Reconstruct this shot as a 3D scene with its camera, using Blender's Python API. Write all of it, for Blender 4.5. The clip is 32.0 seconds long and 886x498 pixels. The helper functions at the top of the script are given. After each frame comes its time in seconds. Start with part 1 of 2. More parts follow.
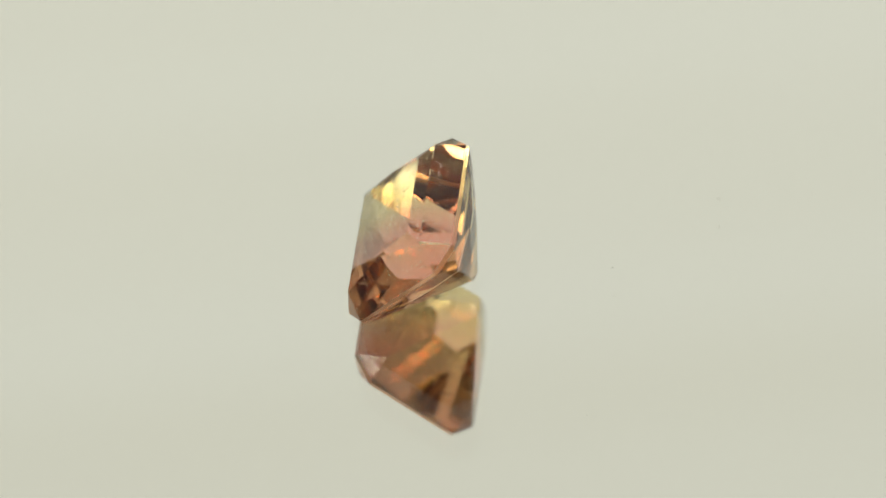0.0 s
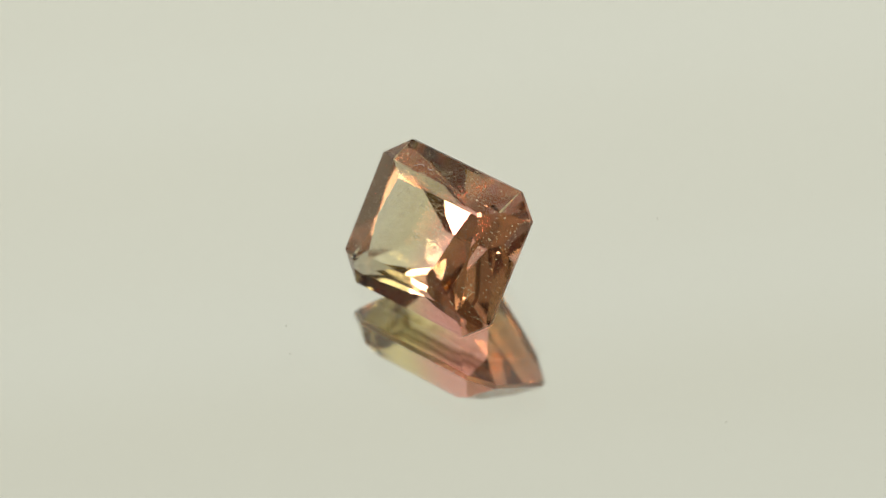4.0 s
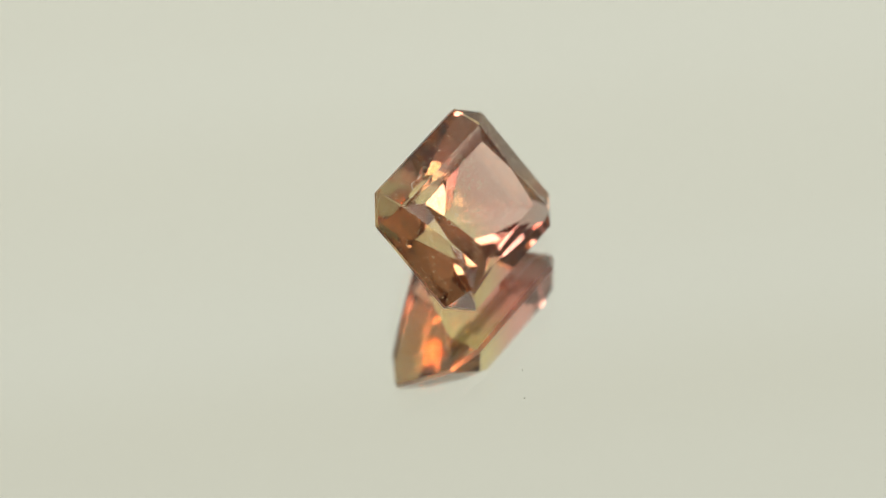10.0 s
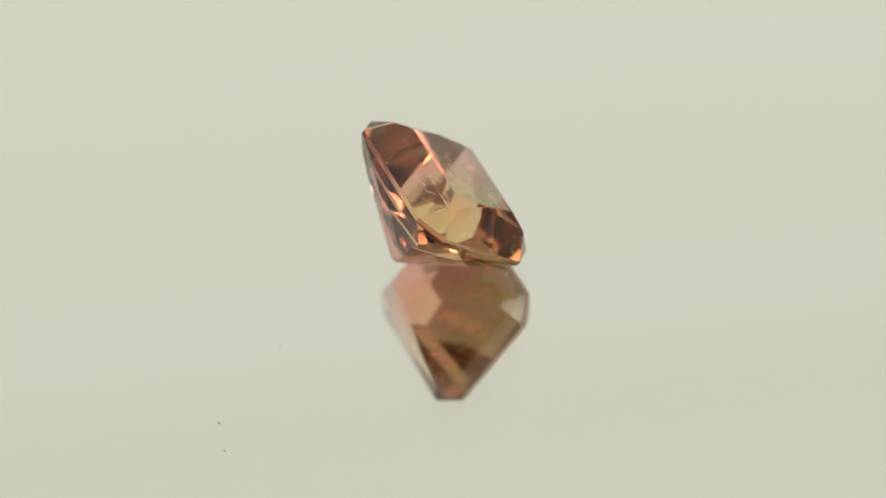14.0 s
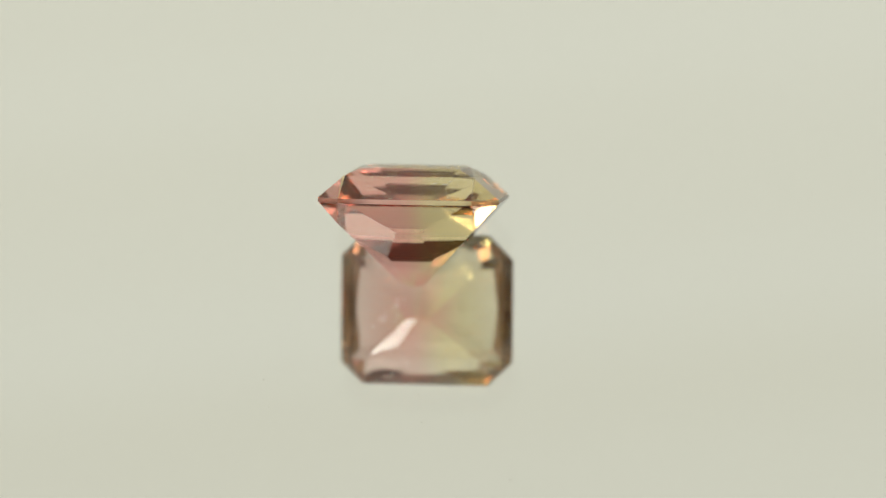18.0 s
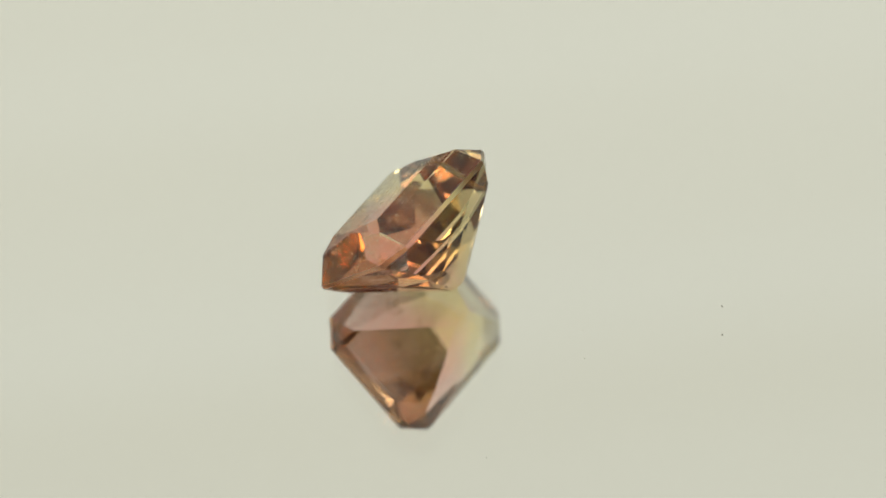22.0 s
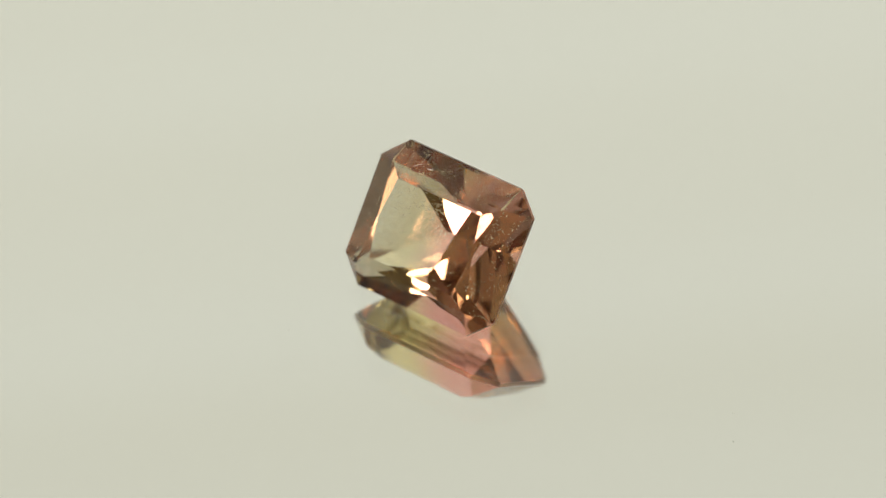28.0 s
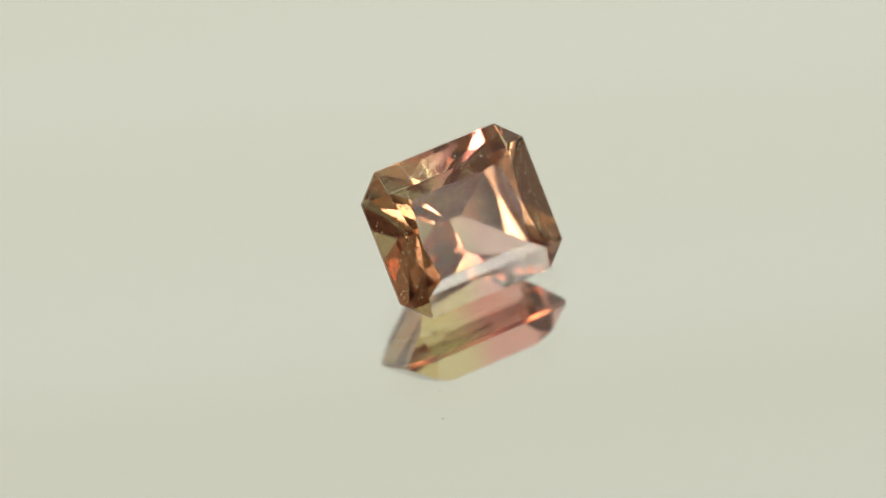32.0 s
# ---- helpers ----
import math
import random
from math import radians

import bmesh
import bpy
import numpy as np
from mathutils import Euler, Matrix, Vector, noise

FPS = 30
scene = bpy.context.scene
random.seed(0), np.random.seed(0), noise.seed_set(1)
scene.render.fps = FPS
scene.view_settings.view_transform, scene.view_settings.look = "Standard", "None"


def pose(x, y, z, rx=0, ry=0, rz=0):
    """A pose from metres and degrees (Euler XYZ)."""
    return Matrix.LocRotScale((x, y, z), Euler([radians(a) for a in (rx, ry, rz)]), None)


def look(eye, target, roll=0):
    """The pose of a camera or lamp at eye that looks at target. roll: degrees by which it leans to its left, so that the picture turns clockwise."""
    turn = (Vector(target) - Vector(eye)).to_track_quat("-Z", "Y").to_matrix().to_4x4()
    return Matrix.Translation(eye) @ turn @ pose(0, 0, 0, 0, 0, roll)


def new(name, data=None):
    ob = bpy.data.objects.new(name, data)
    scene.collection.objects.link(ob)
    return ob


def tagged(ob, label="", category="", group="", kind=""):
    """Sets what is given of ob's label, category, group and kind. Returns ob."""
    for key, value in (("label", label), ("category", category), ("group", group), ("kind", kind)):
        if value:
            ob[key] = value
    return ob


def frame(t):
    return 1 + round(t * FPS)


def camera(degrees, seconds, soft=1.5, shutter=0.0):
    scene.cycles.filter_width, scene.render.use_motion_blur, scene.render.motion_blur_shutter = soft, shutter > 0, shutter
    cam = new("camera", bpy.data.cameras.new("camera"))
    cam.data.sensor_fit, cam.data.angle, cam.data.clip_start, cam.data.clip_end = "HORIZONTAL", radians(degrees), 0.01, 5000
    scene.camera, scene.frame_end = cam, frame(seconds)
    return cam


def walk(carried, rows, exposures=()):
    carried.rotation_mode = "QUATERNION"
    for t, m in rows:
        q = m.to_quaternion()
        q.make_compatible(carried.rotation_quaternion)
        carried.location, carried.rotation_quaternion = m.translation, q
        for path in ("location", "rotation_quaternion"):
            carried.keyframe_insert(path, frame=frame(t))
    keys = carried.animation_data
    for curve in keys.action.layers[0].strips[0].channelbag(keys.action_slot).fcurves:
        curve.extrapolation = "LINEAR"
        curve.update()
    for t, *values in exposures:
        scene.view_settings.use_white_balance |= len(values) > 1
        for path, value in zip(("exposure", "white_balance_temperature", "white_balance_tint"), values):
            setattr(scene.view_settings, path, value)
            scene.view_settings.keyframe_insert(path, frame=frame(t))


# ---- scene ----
MM = 0.001

# ---- camera: stands still on a tripod, looks down at the mirror ----
EYE_ELEVATION, EYE_DISTANCE = 48.87, 145.05 * MM
EYE = Vector((0, -math.cos(radians(EYE_ELEVATION)), math.sin(radians(EYE_ELEVATION)))) * EYE_DISTANCE
cam = camera(15.64, 32.0, soft=1.3)
AIM = Vector((0.268, 0.492, 0)) * MM
CAMERA_POSE = look(EYE, AIM, -5.92)
cam.data.dof.use_dof = True
cam.data.dof.focus_distance = 141.0 * MM
cam.data.dof.aperture_fstop = 25
walk(cam, [(0, CAMERA_POSE), (32.0, CAMERA_POSE)])

# ---- turntable: one steady turn, counter-clockwise from above ----
TURN_RATE = math.degrees(0.2633)


def spin(t):
    return Matrix.Rotation(radians(TURN_RATE * (t - 6.25)), 4, "Z")


def turning(thing, rest, step=0.5):
    walk(thing, [(i * step, spin(i * step) @ rest) for i in range(int(32.0 / step) + 1)])


# ---- world: the dim room outside the tent ----
world = bpy.data.worlds.new("dim_room")
scene.world = world
world.use_nodes = True
world.node_tree.nodes["Background"].inputs[0].default_value = (0.95, 0.78, 0.60, 1)
world.node_tree.nodes["Background"].inputs[1].default_value = 0.155
scene.view_settings.exposure = 0.03
scene.cycles.max_bounces = 40
scene.cycles.transparent_max_bounces = 600
scene.cycles.transmission_bounces = 40
scene.cycles.glossy_bounces = 40


# ---- materials ----
def material(name):
    m = bpy.data.materials.new(name)
    m.use_nodes = True
    m.node_tree.nodes.clear()
    out = m.node_tree.nodes.new("ShaderNodeOutputMaterial")
    return m, m.node_tree.nodes, m.node_tree.links, out


def polished_stone(name, roughness=0.0):
    """The stone's surface: clear refraction below a colourless polish."""
    m, nodes, links, out = material(name)
    through_it = nodes.new("ShaderNodeBsdfRefraction")
    through_it.inputs["IOR"].default_value = 1.63
    through_it.inputs["Roughness"].default_value = roughness
    off_it = nodes.new("ShaderNodeBsdfGlossy")
    off_it.inputs["Roughness"].default_value = roughness
    gloss = nodes.new("ShaderNodeFresnel")
    gloss.inputs["IOR"].default_value = 1.63
    mix = nodes.new("ShaderNodeMixShader")
    links.new(gloss.outputs[0], mix.inputs[0])
    links.new(through_it.outputs[0], mix.inputs[1])
    links.new(off_it.outputs[0], mix.inputs[2])
    links.new(mix.outputs[0], out.inputs[0])
    return m


# share of red, green and blue that a millimetre of the stone takes away, across its long axis and along it
GREEN_ACROSS, PINK_ACROSS = (0.016, 0.036, 0.101), (0.009, 0.086, 0.101)
GREEN_ALONG, PINK_ALONG = (0.013, 0.032, 0.128), (0.003, 0.076, 0.112)
ACROSS_GAP, ALONG_GAP = 0.4, 0.2


def sheet_tint(name, green, pink, gap):
    """Bicolour tint of the sheets added inside the stone: yellow-green on one half of the long axis, pink on the other.
    """
    m, nodes, links, out = material(name)
    where = nodes.new("ShaderNodeTexCoord")
    split = nodes.new("ShaderNodeSeparateXYZ")
    links.new(where.outputs["Object"], split.inputs[0])
    cloud = nodes.new("ShaderNodeTexNoise")
    cloud.inputs["Scale"].default_value = 350
    cloud.inputs["Detail"].default_value = 2
    links.new(where.outputs["Object"], cloud.inputs["Vector"])
    drift = nodes.new("ShaderNodeMath")
    drift.operation = "MULTIPLY_ADD"
    drift.inputs[1].default_value = 0.0008
    links.new(cloud.outputs["Fac"], drift.inputs[0])
    links.new(split.outputs["X"], drift.inputs[2])
    zone = nodes.new("ShaderNodeMapRange")
    zone.interpolation_type = "SMOOTHSTEP"
    zone.inputs["From Min"].default_value = -0.0006
    zone.inputs["From Max"].default_value = 0.0011
    links.new(drift.outputs[0], zone.inputs["Value"])
    tint = nodes.new("ShaderNodeMix")
    tint.data_type = "RGBA"
    for slot, takes in (("A", green), ("B", pink)):
        tint.inputs[slot].default_value = (*[math.exp(-k * gap) for k in takes], 1)
    links.new(zone.outputs["Result"], tint.inputs["Factor"])
    clear = nodes.new("ShaderNodeBsdfTransparent")
    links.new(tint.outputs["Result"], clear.inputs["Color"])
    links.new(clear.outputs[0], out.inputs[0])
    return m


def clear_glass():
    m, nodes, links, out = material("mirror_glass")
    glass = nodes.new("ShaderNodeBsdfGlass")
    glass.inputs["IOR"].default_value = 1.52
    glass.inputs["Roughness"].default_value = 0.0
    glass.inputs["Color"].default_value = (0.99, 1.0, 0.99, 1)
    links.new(glass.outputs[0], out.inputs[0])
    return m


def silver():
    m, nodes, links, out = material("mirror_silver")
    gloss = nodes.new("ShaderNodeBsdfPrincipled")
    gloss.inputs["Base Color"].default_value = (0.92, 0.93, 0.90, 1)
    gloss.inputs["Metallic"].default_value = 1.0
    gloss.inputs["Roughness"].default_value = 0.0
    links.new(gloss.outputs[0], out.inputs[0])
    return m


def glowing_fabric():
    """White diffusion cloth that glows by itself, a little unevenly: the light from outside is put into its emission.
    """
    m, nodes, links, out = material("self_lit_fabric")
    where = nodes.new("ShaderNodeTexCoord")
    # faint bands of lamp flicker, put into the colour of the cloth's glow
    band_map = nodes.new("ShaderNodeMapping")
    band_map.inputs["Scale"].default_value = (3.0, 70.0, 70.0)
    links.new(where.outputs["Object"], band_map.inputs["Vector"])
    cloud = nodes.new("ShaderNodeTexNoise")
    cloud.inputs["Scale"].default_value = 1
    cloud.inputs["Detail"].default_value = 0.5
    links.new(band_map.outputs["Vector"], cloud.inputs["Vector"])
    tint = nodes.new("ShaderNodeMix")
    tint.data_type = "RGBA"
    tint.inputs["A"].default_value = (0.679, 0.655, 0.559, 1)
    tint.inputs["B"].default_value = (0.719, 0.706, 0.627, 1)
    links.new(cloud.outputs["Fac"], tint.inputs["Factor"])
    # the glow is set a little weaker towards the top of the arch
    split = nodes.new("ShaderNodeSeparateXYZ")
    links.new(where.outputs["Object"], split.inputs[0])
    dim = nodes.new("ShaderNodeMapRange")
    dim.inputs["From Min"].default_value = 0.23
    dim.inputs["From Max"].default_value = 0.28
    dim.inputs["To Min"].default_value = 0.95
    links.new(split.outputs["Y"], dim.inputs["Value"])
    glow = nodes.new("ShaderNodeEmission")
    # light falloff put into the glow: the sides and the front are far weaker
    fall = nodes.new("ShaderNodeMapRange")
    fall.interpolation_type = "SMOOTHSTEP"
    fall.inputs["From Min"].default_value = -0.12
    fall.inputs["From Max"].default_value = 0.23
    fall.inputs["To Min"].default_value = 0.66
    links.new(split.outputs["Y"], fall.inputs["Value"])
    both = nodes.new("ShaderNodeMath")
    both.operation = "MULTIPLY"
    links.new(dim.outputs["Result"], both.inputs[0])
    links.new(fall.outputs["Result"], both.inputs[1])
    # the falloff towards the side walls is put into the glow too
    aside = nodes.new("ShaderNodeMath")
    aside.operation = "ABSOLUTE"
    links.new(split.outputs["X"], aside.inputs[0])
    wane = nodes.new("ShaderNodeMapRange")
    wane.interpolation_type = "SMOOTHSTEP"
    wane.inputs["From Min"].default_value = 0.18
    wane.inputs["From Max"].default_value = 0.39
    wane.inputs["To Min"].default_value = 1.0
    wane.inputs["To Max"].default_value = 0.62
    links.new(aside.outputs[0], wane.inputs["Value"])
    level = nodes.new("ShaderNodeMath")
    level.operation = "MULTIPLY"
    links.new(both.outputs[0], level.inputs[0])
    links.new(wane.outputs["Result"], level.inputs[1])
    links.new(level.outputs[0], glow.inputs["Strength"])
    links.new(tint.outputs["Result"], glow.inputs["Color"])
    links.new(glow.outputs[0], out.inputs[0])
    return m


def painted(name, colour, roughness=0.6, metallic=0.0, scale=400.0, depth=0.3):
    m, nodes, links, out = material(name)
    body = nodes.new("ShaderNodeBsdfPrincipled")
    where = nodes.new("ShaderNodeTexCoord")
    grain = nodes.new("ShaderNodeTexNoise")
    grain.inputs["Scale"].default_value = scale
    grain.inputs["Detail"].default_value = 4
    links.new(where.outputs["Object"], grain.inputs["Vector"])
    tint = nodes.new("ShaderNodeMix")
    tint.data_type = "RGBA"
    tint.inputs["A"].default_value = (*[c * (1 - depth) for c in colour], 1)
    tint.inputs["B"].default_value = (*[min(1, c * (1 + depth)) for c in colour], 1)
    links.new(grain.outputs["Fac"], tint.inputs["Factor"])
    links.new(tint.outputs["Result"], body.inputs["Base Color"])
    body.inputs["Roughness"].default_value = roughness
    body.inputs["Metallic"].default_value = metallic
    links.new(body.outputs[0], out.inputs[0])
    return m


def sheer_dust(name, colour):
    """Flecks so thin that they pass on light from behind and sparkle a little."""
    m, nodes, links, out = material(name)
    fleck_tone = nodes.new("ShaderNodeNewGeometry")
    tone = nodes.new("ShaderNodeMix")
    tone.data_type = "RGBA"
    tone.inputs["A"].default_value = (*[c * 0.75 for c in colour], 1)
    tone.inputs["B"].default_value = (*colour, 1)
    links.new(fleck_tone.outputs["Random Per Island"], tone.inputs["Factor"])
    matt, sheer, shine = (nodes.new("ShaderNodeBsdf" + k) for k in ("Diffuse", "Translucent", "Glossy"))
    shine.inputs["Roughness"].default_value = 0.2
    for shader in (matt, sheer, shine):
        links.new(tone.outputs["Result"], shader.inputs["Color"])
    body, all_of_it = nodes.new("ShaderNodeMixShader"), nodes.new("ShaderNodeMixShader")
    body.inputs[0].default_value = 0.44
    all_of_it.inputs[0].default_value = 0.25
    links.new(matt.outputs[0], body.inputs[1])
    links.new(sheer.outputs[0], body.inputs[2])
    links.new(body.outputs[0], all_of_it.inputs[1])
    links.new(shine.outputs[0], all_of_it.inputs[2])
    links.new(all_of_it.outputs[0], out.inputs[0])
    return m


def lamp_diffuser(name, strength):
    m, nodes, links, out = material(name)
    glow = nodes.new("ShaderNodeEmission")
    glow.inputs["Color"].default_value = (1.0, 0.95, 0.86, 1)
    glow.inputs["Strength"].default_value = strength
    links.new(glow.outputs[0], out.inputs[0])
    return m


STONE, STONE_GROUND = polished_stone("polished_tourmaline"), polished_stone("ground_tourmaline", 0.32)
STONE_ACROSS = sheet_tint("pale_tint_sheets", GREEN_ACROSS, PINK_ACROSS, ACROSS_GAP)
STONE_ALONG = sheet_tint("deep_tint_sheets", GREEN_ALONG, PINK_ALONG, ALONG_GAP)
GLASS, SILVER, FABRIC = clear_glass(), silver(), glowing_fabric()
LAMP, LAMP_DIM = lamp_diffuser("lamp_diffuser", 20.0), lamp_diffuser("lamp_diffuser_dim", 7.0)
LAMP_SMALL = lamp_diffuser("small_lamp_diffuser", 14.0)
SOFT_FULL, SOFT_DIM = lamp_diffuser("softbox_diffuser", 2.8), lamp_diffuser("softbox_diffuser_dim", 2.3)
BLACK_PAINT = painted("black_paint", (0.03, 0.03, 0.03), 0.5)
TABLE_PAINT = painted("white_tabletop", (0.7, 0.69, 0.65), 0.5)
DUST_GREY = painted("grey_dust", (0.16, 0.15, 0.13), 0.9)
DUST_GOLD = sheer_dust("pale_dust", (0.97, 0.85, 0.56))
LINT_WHITE = painted("white_lint", (0.82, 0.80, 0.74), 0.8)


# ---- building helpers ----
def part(name, bm, mat, parent=None, label="", smooth=False):
    mesh = bpy.data.meshes.new(name)
    bmesh.ops.recalc_face_normals(bm, faces=bm.faces)
    bm.to_mesh(mesh)
    bm.free()
    mesh.materials.append(mat)
    for p in mesh.polygons:
        p.use_smooth = smooth
    ob = new(name, mesh)
    ob.parent = parent
    return tagged(ob, label) if label else ob


def box(bm, size, m):
    made = bmesh.ops.create_cube(bm, size=1)["verts"]
    bmesh.ops.transform(bm, matrix=m @ Matrix.Diagonal((*size, 1)), verts=made)
    return made


# ---- light tent and tabletop ----
def tent():
    """A seamless arch of cloth from the table behind the stone over the top, with short side walls and an open front."""
    radius, half = 0.40, 0.40
    first, last, steps = 0.0, 118.0, 48
    bm = bmesh.new()
    rows = []
    for k in range(steps + 1):
        a = radians(first + (last - first) * k / steps)
        rows.append([bm.verts.new((x, math.cos(a) * r, -0.02 + math.sin(a) * r)) for x in (-half, half) for r in (radius, radius + 0.003)])
    for p, q in zip(rows, rows[1:]):
        for i, j in ((0, 2), (2, 3), (3, 1), (1, 0)):
            bm.faces.new((p[i], p[j], q[j], q[i]))
    bm.faces.new(rows[0])
    bm.faces.new(rows[-1])
    bmesh.ops.remove_doubles(bm, verts=bm.verts, dist=1e-6)
    tagged(part("backdrop", bm, FABRIC, smooth=False), "curved white diffusion cloth with the backlight put into its own glow", "light tent", kind="structure")
    for side in (-1, 1):
        bm = bmesh.new()
        outline = [(math.cos(radians(v)) * radius, -0.02 + math.sin(radians(v)) * radius) for v in range(0, 113, 7)]
        # a low glowing strip is added towards the front, to brighten the end facets
        outline += [(math.cos(radians(112)) * radius, 0.075), (-0.19, 0.055), (-0.19, -0.02)]
        near = [bm.verts.new((side * half, y, z)) for y, z in outline]
        far = [bm.verts.new((side * (half + 0.003), y, z)) for y, z in outline]
        bm.faces.new(near)
        bm.faces.new(far)
        for i in range(len(near)):
            j = (i + 1) % len(near)
            bm.faces.new((near[i], near[j], far[j], far[i]))
        tagged(part("wall_west" if side < 0 else "wall_east", bm, FABRIC), "flat white diffusion cloth side wall with the backlight put into its own glow", "light tent", kind="structure")


def tabletop():
    bm = bmesh.new()
    box(bm, (1.6, 1.6, 0.02), pose(0, 0, -0.01 - 0.0050))
    tagged(part("floor", bm, TABLE_PAINT), "plain matt white tabletop under the mirror", "tabletop", kind="structure")


tent()
tabletop()


# ---- lamps that make the glints on the facets ----
def studio_lamp(azimuth, elevation, wide, high, glow, reach=0.42):
    a, e = radians(azimuth), radians(elevation)
    at = Vector((math.sin(a) * math.cos(e), math.cos(a) * math.cos(e), math.sin(e))) * reach
    top = new("studio_lamp")
    top.matrix_world = look(at, (0, 0, 0))
    bm = bmesh.new()
    box(bm, (wide, high, 0.004), pose(0, 0, 0))
    part("diffuser", bm, glow, top, "glowing white diffuser")
    bm = bmesh.new()
    made = box(bm, (wide + 0.012, high + 0.012, 0.05), pose(0, 0, 0.028))
    for v in made:
        if v.co.z > 0.03:
            v.co.x *= 0.5
            v.co.y *= 0.5
    part("housing", bm, BLACK_PAINT, top)
    tagged(top, "rectangular black studio lamp with glowing white diffuser", "lamp", "studio lamps")


studio_lamp(-132.0, 44.5, 0.118, 0.092, LAMP)
studio_lamp(127.5, 42.5, 0.108, 0.085, LAMP_DIM)
studio_lamp(144.5, 27.5, 0.066, 0.042, LAMP_SMALL, 0.30)


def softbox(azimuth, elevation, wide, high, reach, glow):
    """A large dim softbox beside the camera, unseen and added where facets turn bright; its light fills the facets that
    face the front.
    """
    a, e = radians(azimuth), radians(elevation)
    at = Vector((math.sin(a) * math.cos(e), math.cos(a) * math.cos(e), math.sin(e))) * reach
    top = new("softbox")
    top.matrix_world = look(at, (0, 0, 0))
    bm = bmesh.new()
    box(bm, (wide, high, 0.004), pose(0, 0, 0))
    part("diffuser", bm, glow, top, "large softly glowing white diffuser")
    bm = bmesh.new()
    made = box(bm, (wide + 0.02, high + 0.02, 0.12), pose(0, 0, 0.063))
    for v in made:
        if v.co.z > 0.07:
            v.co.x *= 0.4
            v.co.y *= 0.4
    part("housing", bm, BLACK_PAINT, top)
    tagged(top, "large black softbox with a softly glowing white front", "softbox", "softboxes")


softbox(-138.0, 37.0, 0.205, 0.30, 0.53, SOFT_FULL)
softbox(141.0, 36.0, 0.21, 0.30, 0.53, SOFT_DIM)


# ---- the mirror ----
GLASS_THICK = 1.70 * MM
MIRROR_RADIUS = 0.075


def disc(radius, z0, z1, bottom=True, n=96):
    bm = bmesh.new()
    rings = [[bm.verts.new((math.cos(2 * math.pi * k / n) * radius, math.sin(2 * math.pi * k / n) * radius, z)) for k in range(n)] for z in (z1, z0)]
    bm.faces.new(rings[0])
    for k in range(n):
        bm.faces.new((rings[0][k], rings[1][k], rings[1][(k + 1) % n], rings[0][(k + 1) % n]))
    if bottom:
        bm.faces.new(list(reversed(rings[1])))
    return bm


def fleck(bm, at, size, rng):
    """A tiny crumpled fleck of dust."""
    made = bmesh.ops.create_icosphere(bm, subdivisions=1, radius=size)["verts"]
    for v in made:
        v.co = v.co * rng.uniform(0.55, 1.25)
        v.co.z *= 0.6
    turn = Matrix.Rotation(rng.uniform(0, 6.28), 4, "Z")
    bmesh.ops.transform(bm, matrix=Matrix.Translation(at) @ turn, verts=made)


def mirror():
    top = new("mirror")
    part("glass_pane", disc(MIRROR_RADIUS, -GLASS_THICK, 0, bottom=False), GLASS, top, "clear polished glass pane")
    part("silver_backing", disc(MIRROR_RADIUS - 0.0004, -0.0050, -GLASS_THICK), SILVER, top, "bright silvered backing")
    rng = random.Random(4)
    # millimetres from the axis, degrees, size
    for r, a, size in DUST:
        bm = bmesh.new()
        fleck(bm, (r * math.cos(radians(a)) * MM, r * math.sin(radians(a)) * MM, 0.5 * size * MM), size * MM, rng)
        part("dust_speck", bm, DUST_GREY, top, "dark grey fleck of dust")
    return tagged(top, "round polished mirror with a few dust specks, slowly turning", "mirror")


DUST = [(13.05, 101.8, 0.048), (7.87, 82.0, 0.034), (7.65, 237.6, 0.036), (15.9, 350.2, 0.04), (10.1, 39.1, 0.03)]
MIRROR = mirror()


# ---- the gemstone ----
LONG, WIDE = 3.984, 3.470
CUTS = {(1, 1): 1.022, (1, -1): 1.019, (-1, -1): 1.129, (-1, 1): 1.106}
CROWN, STEP = 1.32, 0.982
GIRDLE_TOP, GIRDLE_FOOT = 0.02, -0.19
KITE_ANGLE, KITE_DEPTH = {-1: 44.93, 1: 45.73}, {-1: 4.2, 1: 4.14}
KEEL = Vector((-0.053, 0.107, -4.048))


def plane(a, b, c):
    """A cutting plane through three points, facing away from the stone's middle."""
    a, b, c = Vector(a), Vector(b), Vector(c)
    n = (b - a).cross(c - a).normalized()
    return (a, n if n.dot(a - Vector((0, 0, -0.8))) > 0 else -n)


def below(point, azimuth, angle, s=1, q=1):
    """A pavilion plane by its cutting angle and the way it faces, mirrored by the signs s and q."""
    e, a = radians(angle), radians(azimuth)
    at = Vector((point[0] * s, point[1] * q, point[2]))
    return at, Vector((math.sin(e) * math.cos(a) * s, math.sin(e) * math.sin(a) * q, -math.cos(e)))


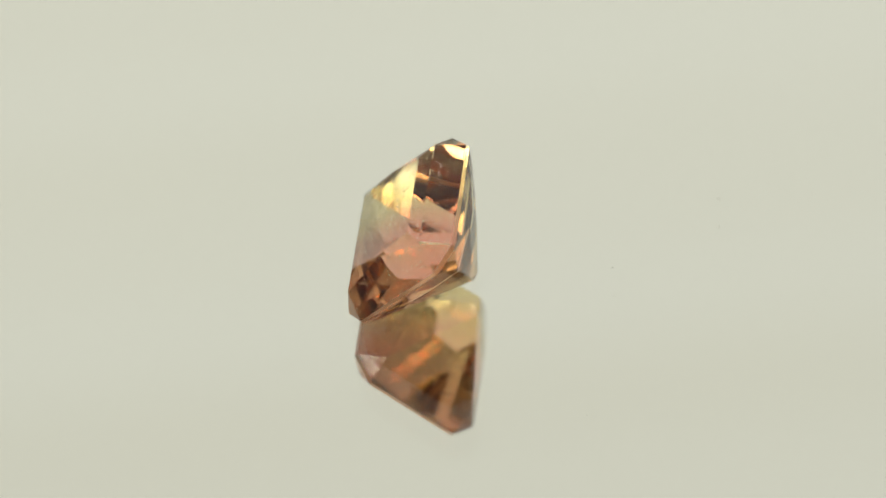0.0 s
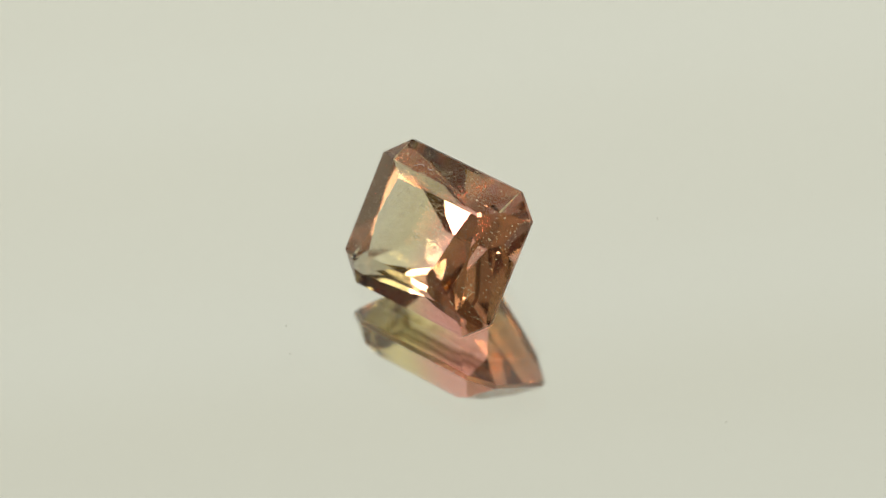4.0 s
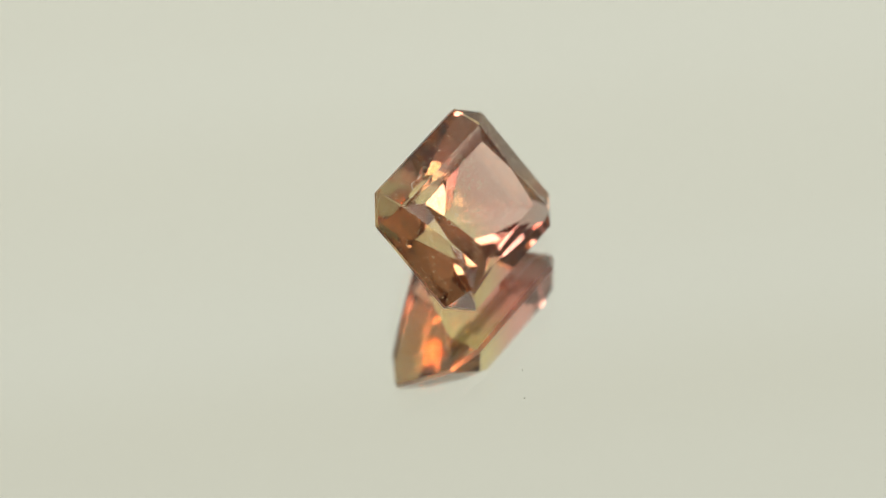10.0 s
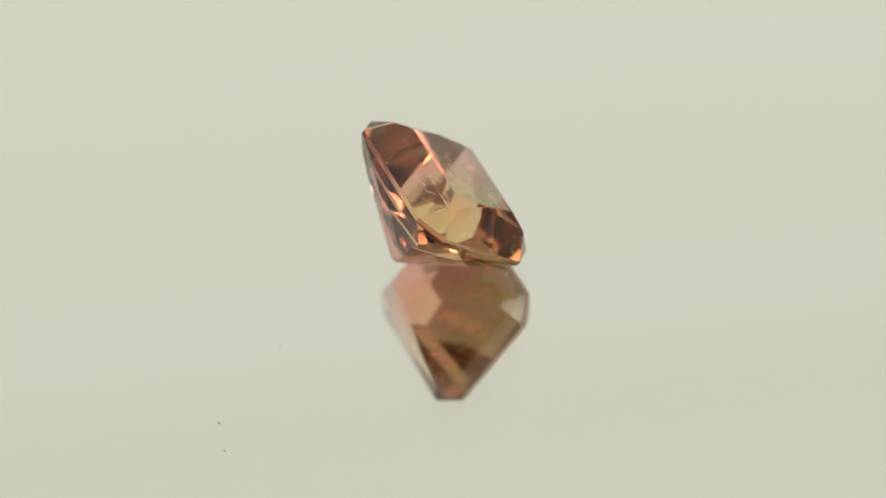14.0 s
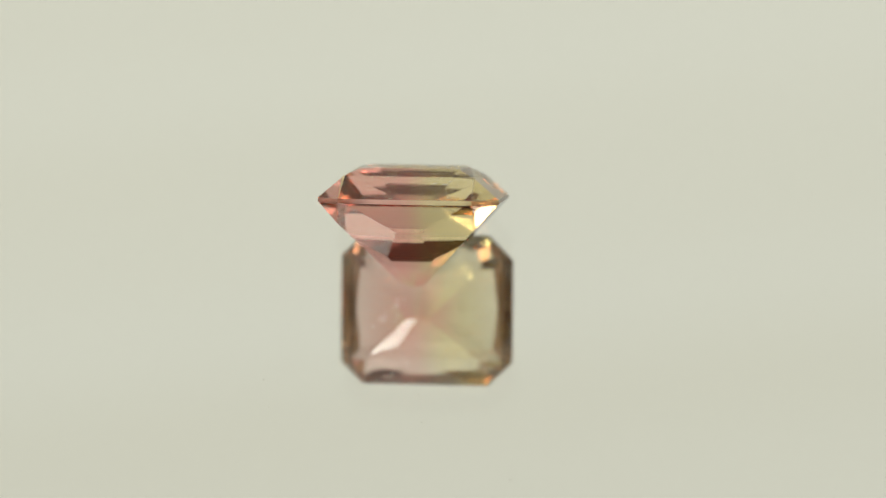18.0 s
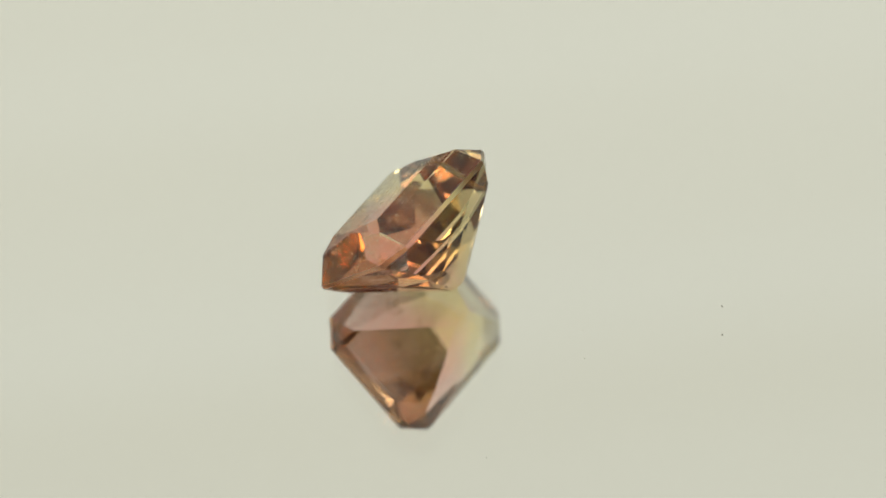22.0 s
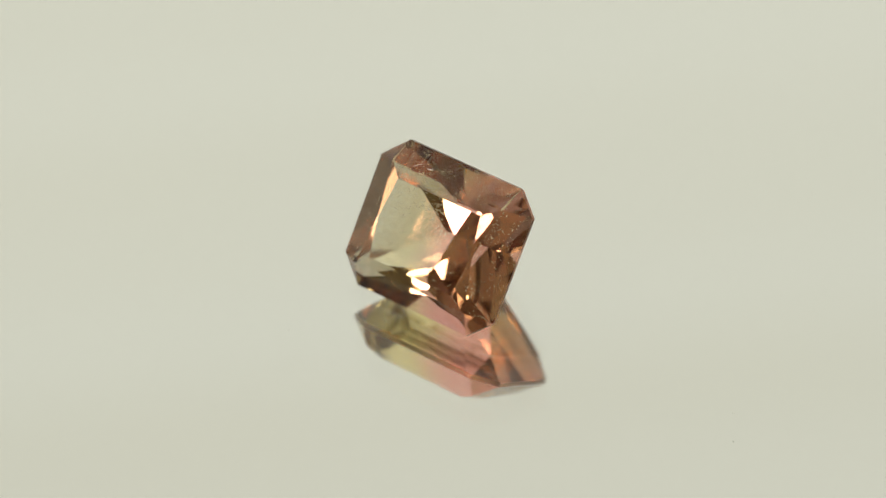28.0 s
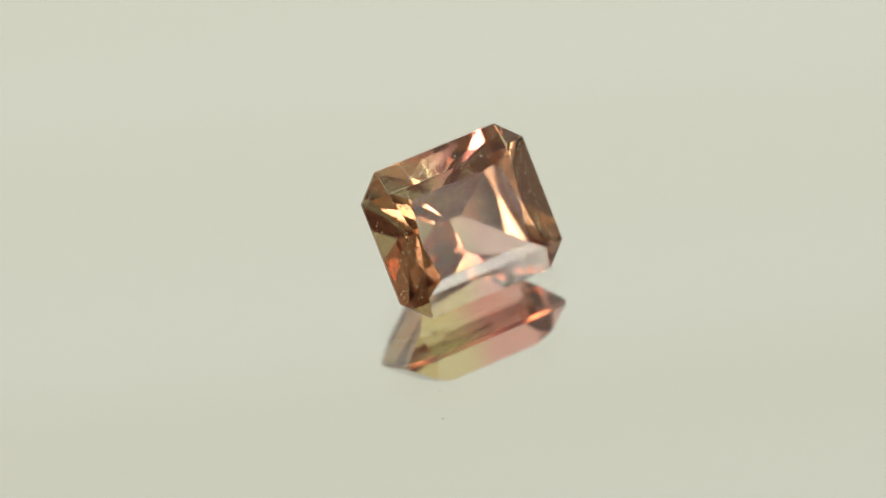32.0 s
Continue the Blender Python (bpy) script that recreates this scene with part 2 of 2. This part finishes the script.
def facets():
    sides, cuts = (-1, 1), []
    up, down = GIRDLE_TOP, GIRDLE_FOOT
    for s in sides:
        # girdle, crown steps and side mains, long sides then short ends
        cuts.append(("girdle", Vector((0, s * WIDE, 0)), Vector((0, s, 0))))
        cuts.append(("girdle", Vector((s * LONG, 0, 0)), Vector((s, 0, 0))))
        for pts in (
            [(-1, s * WIDE, up), (1, s * WIDE, up), (0, s * 2.39, STEP)],
            [(s * LONG, -1, up), (s * LONG, 1, up), (s * 2.9, 0, STEP - 0.04)],
            [(-1, s * 2.39, STEP), (1, s * 2.39, STEP), (0, s * 1.87, CROWN)],
        ):
            cuts.append(("crown", *plane(*pts)))
        cuts.append(("pavilion", *below((0, WIDE, down), 90, 54.0 + 2 * s, 1, s)))
        cuts.append(("pavilion", *below((LONG, 0, down), 0, 54.0, s, 1)))
        # the kite-shaped mains of the long sides; the stone lies on the one, the other is a little steeper
        cuts.append(("pavilion", *below((0, 0, -KITE_DEPTH[s]), 90, KITE_ANGLE[s], 1, s)))
        # the large triangles of the ends meet the keel
        cuts.append(("pavilion", *below((0.52, 0, -3.925), 0, 47.5, s, 1)))
        for q in sides:
            cut = CUTS[s, q]
            lc, wc = LONG - cut, WIDE - cut
            cuts.append(("girdle", Vector((s * LONG, q * wc, 0)), Vector((s, q, 0)).normalized()))
            cuts.append(("crown", *plane((s * lc, q * WIDE, up), (s * LONG, q * wc, up), (s * 2.9, q * 2.39, STEP))))
            # the upper step of the ends is split into long triangles, so that the table's ends bow outwards
            cuts.append(("crown", *plane((s * 2.16, q * 1.87, CROWN), (s * 2.9, q * 2.39, STEP - 0.04), (s * 2.43, 0, CROWN))))
            cuts.append(("pavilion", *below((lc, WIDE, down), 45.5, 59.1, s, q)))
            cuts.append(("pavilion", *below((LONG - 1.08, WIDE, down + 0.04), 82.1, 47.96, s, q)))
            cuts.append(("pavilion", *below((LONG, wc, down), 9.0, 46.9, s, q)))
            # star facets run from the keel towards the corners
            cuts.append(("pavilion", *below((KEEL.x * s, KEEL.y * q, KEEL.z), 74.7, 41.66 if q > 0 else 40.8, s, q)))
    cuts.append(("table_facet", Vector((0, 0, CROWN)), Vector((0, 0, 1))))
    return cuts


def cut_stone():
    """Cuts a block down, facet by facet. Returns the convex stone and each face's kind."""
    bm = bmesh.new()
    bmesh.ops.create_cube(bm, size=14)
    cuts = facets()
    for _, at, n in cuts:
        geom = bm.verts[:] + bm.edges[:] + bm.faces[:]
        cut = bmesh.ops.bisect_plane(bm, geom=geom, plane_co=at, plane_no=n, clear_outer=True, dist=1e-5)["geom_cut"]
        edges = [e for e in cut if isinstance(e, bmesh.types.BMEdge) and e.is_boundary]
        if len(edges) > 2:
            bmesh.ops.edgeloop_fill(bm, edges=edges)
        bmesh.ops.remove_doubles(bm, verts=bm.verts, dist=2e-4)
    bmesh.ops.recalc_face_normals(bm, faces=bm.faces)
    bm.normal_update()
    kinds = {}
    for f in bm.faces:
        kinds[f.index] = min(cuts, key=lambda c: (f.normal - c[2]).length + abs((f.calc_center_median() - c[1]).dot(c[2])))[0]
    return bm, kinds


STONE_TURN = Matrix.Rotation(-0.1154, 4, "Z") @ Matrix.Rotation(0.7847, 4, "X") @ Matrix.Rotation(-0.0017, 4, "Y")
STONE_AT = Vector((0.80, -1.13))


def tint_sheets(bm, axes, gap, mat):
    """Flat sheets added in place of a tinted volume, square to the axes given and trimmed just inside the facets. A
    ray's tint follows from the sheets that it crosses, so that the colour deepens with its way through the stone."""
    walls = [(f.normal.copy(), f.normal.dot(f.verts[0].co) - 0.01) for f in bm.faces]
    verts, faces = [], []
    for axis in axes:
        n, u, w = (Vector([float(i == (axis + k) % 3) for i in range(3)]) for k in range(3))
        for k in range(-int(4.4 / gap), int(4.4 / gap) + 1):
            at = n * (k + 0.5) * gap
            ring = [at + u * i * 9 + w * j * 9 for i, j in ((-1, -1), (1, -1), (1, 1), (-1, 1))]
            for normal, reach in walls:
                kept = []
                for p, q in zip(ring, ring[1:] + ring[:1]):
                    dp, dq = normal.dot(p) - reach, normal.dot(q) - reach
                    if dp <= 0:
                        kept.append(p)
                    if dp * dq < 0:
                        kept.append(p.lerp(q, dp / (dp - dq)))
                ring = kept
                if len(ring) < 3:
                    break
            if len(ring) > 2:
                faces.append(range(len(verts), len(verts) + len(ring)))
                verts += [p * MM for p in ring]
    mesh = bpy.data.meshes.new("tint_sheets")
    mesh.from_pydata(verts, [], faces)
    mesh.materials.append(mat)
    return mesh


def gemstone():
    bm, kinds = cut_stone()
    bm.faces.ensure_lookup_table()
    lowest = min((STONE_TURN @ v.co).z for v in bm.verts)
    rest = Matrix.Translation(Vector((STONE_AT.x, STONE_AT.y, -lowest + 0.002)) * MM) @ STONE_TURN
    top = new("gemstone")
    for kind, mat, label in (("table_facet", STONE, "broad flat polished table with bowed ends"),
                             ("crown", STONE, "polished crown with stepped facets and cut corners"),
                             ("girdle", STONE_GROUND, "thin frosted satin-ground girdle"),
                             ("pavilion", STONE, "polished pavilion with star facets")):
        piece = bmesh.new()
        seen = {}
        for f in bm.faces:
            if kinds[f.index] != kind:
                continue
            ring = []
            for v in f.verts:
                if v.index not in seen:
                    seen[v.index] = piece.verts.new(v.co * MM)
                ring.append(seen[v.index])
            piece.faces.new(ring)
        mesh = bpy.data.meshes.new(kind)
        piece.to_mesh(mesh)
        piece.free()
        mesh.materials.append(mat)
        ob = new(kind, mesh)
        ob.parent = top
        tagged(ob, label)
    for axes, gap, mat, label in (((1, 2), ACROSS_GAP, STONE_ACROSS, "pale pink and yellow-green colour zones inside the stone"),
                                  ((0,), ALONG_GAP, STONE_ALONG, "deep orange-pink and olive colour along the stone")):
        tagged(new("tint_sheets", tint_sheets(bm, axes, gap, mat)), label).parent = top
    # pale flecks of dust on the table and the crown, most on its upper long side
    rng = random.Random(11)
    verts, faces = [], []
    lids = [f for f in bm.faces if kinds[f.index] == "crown" and f.normal.z > 0.4 and f.normal.y > -0.2]
    shares = [f.calc_area() * (1.0 if f.normal.y > 0.3 else 0.25) for f in lids]
    table = max(bm.faces, key=lambda f: f.normal.z)
    made = 0
    while made < 2700:
        f = table if rng.random() < 0.58 else rng.choices(lids, shares)[0]
        ring = [v.co for v in f.verts]
        k = rng.randrange(1, len(ring) - 1)
        u, w = rng.random(), rng.random()
        if u + w > 1:
            u, w = 1 - u, 1 - w
        p = ring[0] + (ring[k] - ring[0]) * u + (ring[k + 1] - ring[0]) * w
        if noise.noise(p * 1.3) < rng.uniform(-0.35, 0.25) or rng.random() < (abs(p.x + 0.2) / 2.4 if f is table else 0):
            continue
        made += 1
        r = rng.uniform(0.011, 0.021) * (1.8 if rng.random() < 0.10 else 1.0)
        base = len(verts)
        for d in ((1, 0, 0), (-1, 0, 0), (0, 1, 0), (0, -1, 0), (0, 0, 1), (0, 0, -1)):
            verts.append((p + Vector(d) * r * rng.uniform(0.6, 1.4)) * MM)
        for i, j, l in ((0, 2, 4), (2, 1, 4), (1, 3, 4), (3, 0, 4), (2, 0, 5), (1, 2, 5), (3, 1, 5), (0, 3, 5)):
            faces.append((base + i, base + j, base + l))
    mesh = bpy.data.meshes.new("dust")
    mesh.from_pydata(verts, [], faces)
    mesh.materials.append(DUST_GOLD)
    dust = new("dust", mesh)
    dust.parent = top
    tagged(dust, "fine pale golden flecks of dust", kind="stuff")
    # a curled fibre of lint on the crown's long side
    for start, swing, length in (((-1.9, 2.55), 0.13, 0.40), ((-1.3, 2.72), -0.07, 0.25)):
        piece = bmesh.new()
        rings = []
        for i in range(10):
            u = i / 9
            x = start[0] + length * u
            y = start[1] + swing * math.sin(u * 2.6) + 0.10 * u
            mid = Vector((x, y, GIRDLE_TOP + (WIDE - y) * (STEP - GIRDLE_TOP) / (WIDE - 2.39) + 0.012))
            rings.append([piece.verts.new((mid + Vector((0, math.cos(a) * 0.010, math.sin(a) * 0.010))) * MM) for a in (0, 2.094, 4.189)])
        for p, q in zip(rings, rings[1:]):
            for i in range(3):
                piece.faces.new((p[i], p[(i + 1) % 3], q[(i + 1) % 3], q[i]))
        part("lint_fibre", piece, LINT_WHITE, top, "white curled fibre of lint")
    # worn nicks along the girdle
    rng = random.Random(5)
    for x, y, z, size in ((1.05, -WIDE, -0.10, 0.07), (1.42, -WIDE, -0.05, 0.10), (-0.9, -WIDE, -0.13, 0.045), (2.6, WIDE, -0.02, 0.08), (2.2, WIDE, -0.12, 0.05), (-LONG, 0.8, -0.08, 0.05), (LONG, -1.1, -0.1, 0.06)):
        piece = bmesh.new()
        made = bmesh.ops.create_icosphere(piece, subdivisions=1, radius=size)["verts"]
        along = Vector((1, 0.12, 0.5)) if abs(y) > 3 else Vector((0.12, 1, 0.5))
        for v in made:
            v.co = Vector((x, y, z)) + Vector([c * k * rng.uniform(0.5, 1.2) for c, k in zip(v.co, along)])
            v.co *= MM
        part("girdle_nick", piece, STONE_GROUND, top, "pale worn nick")
    bm.free()
    return tagged(top, "bicolour pink and yellow-green faceted rectangular tourmaline, lying tilted on the mirror", "gemstone"), rest


GEM, GEM_REST = gemstone()


def motions():
    turning(MIRROR, Matrix.Identity(4))
    turning(GEM, GEM_REST)


motions()
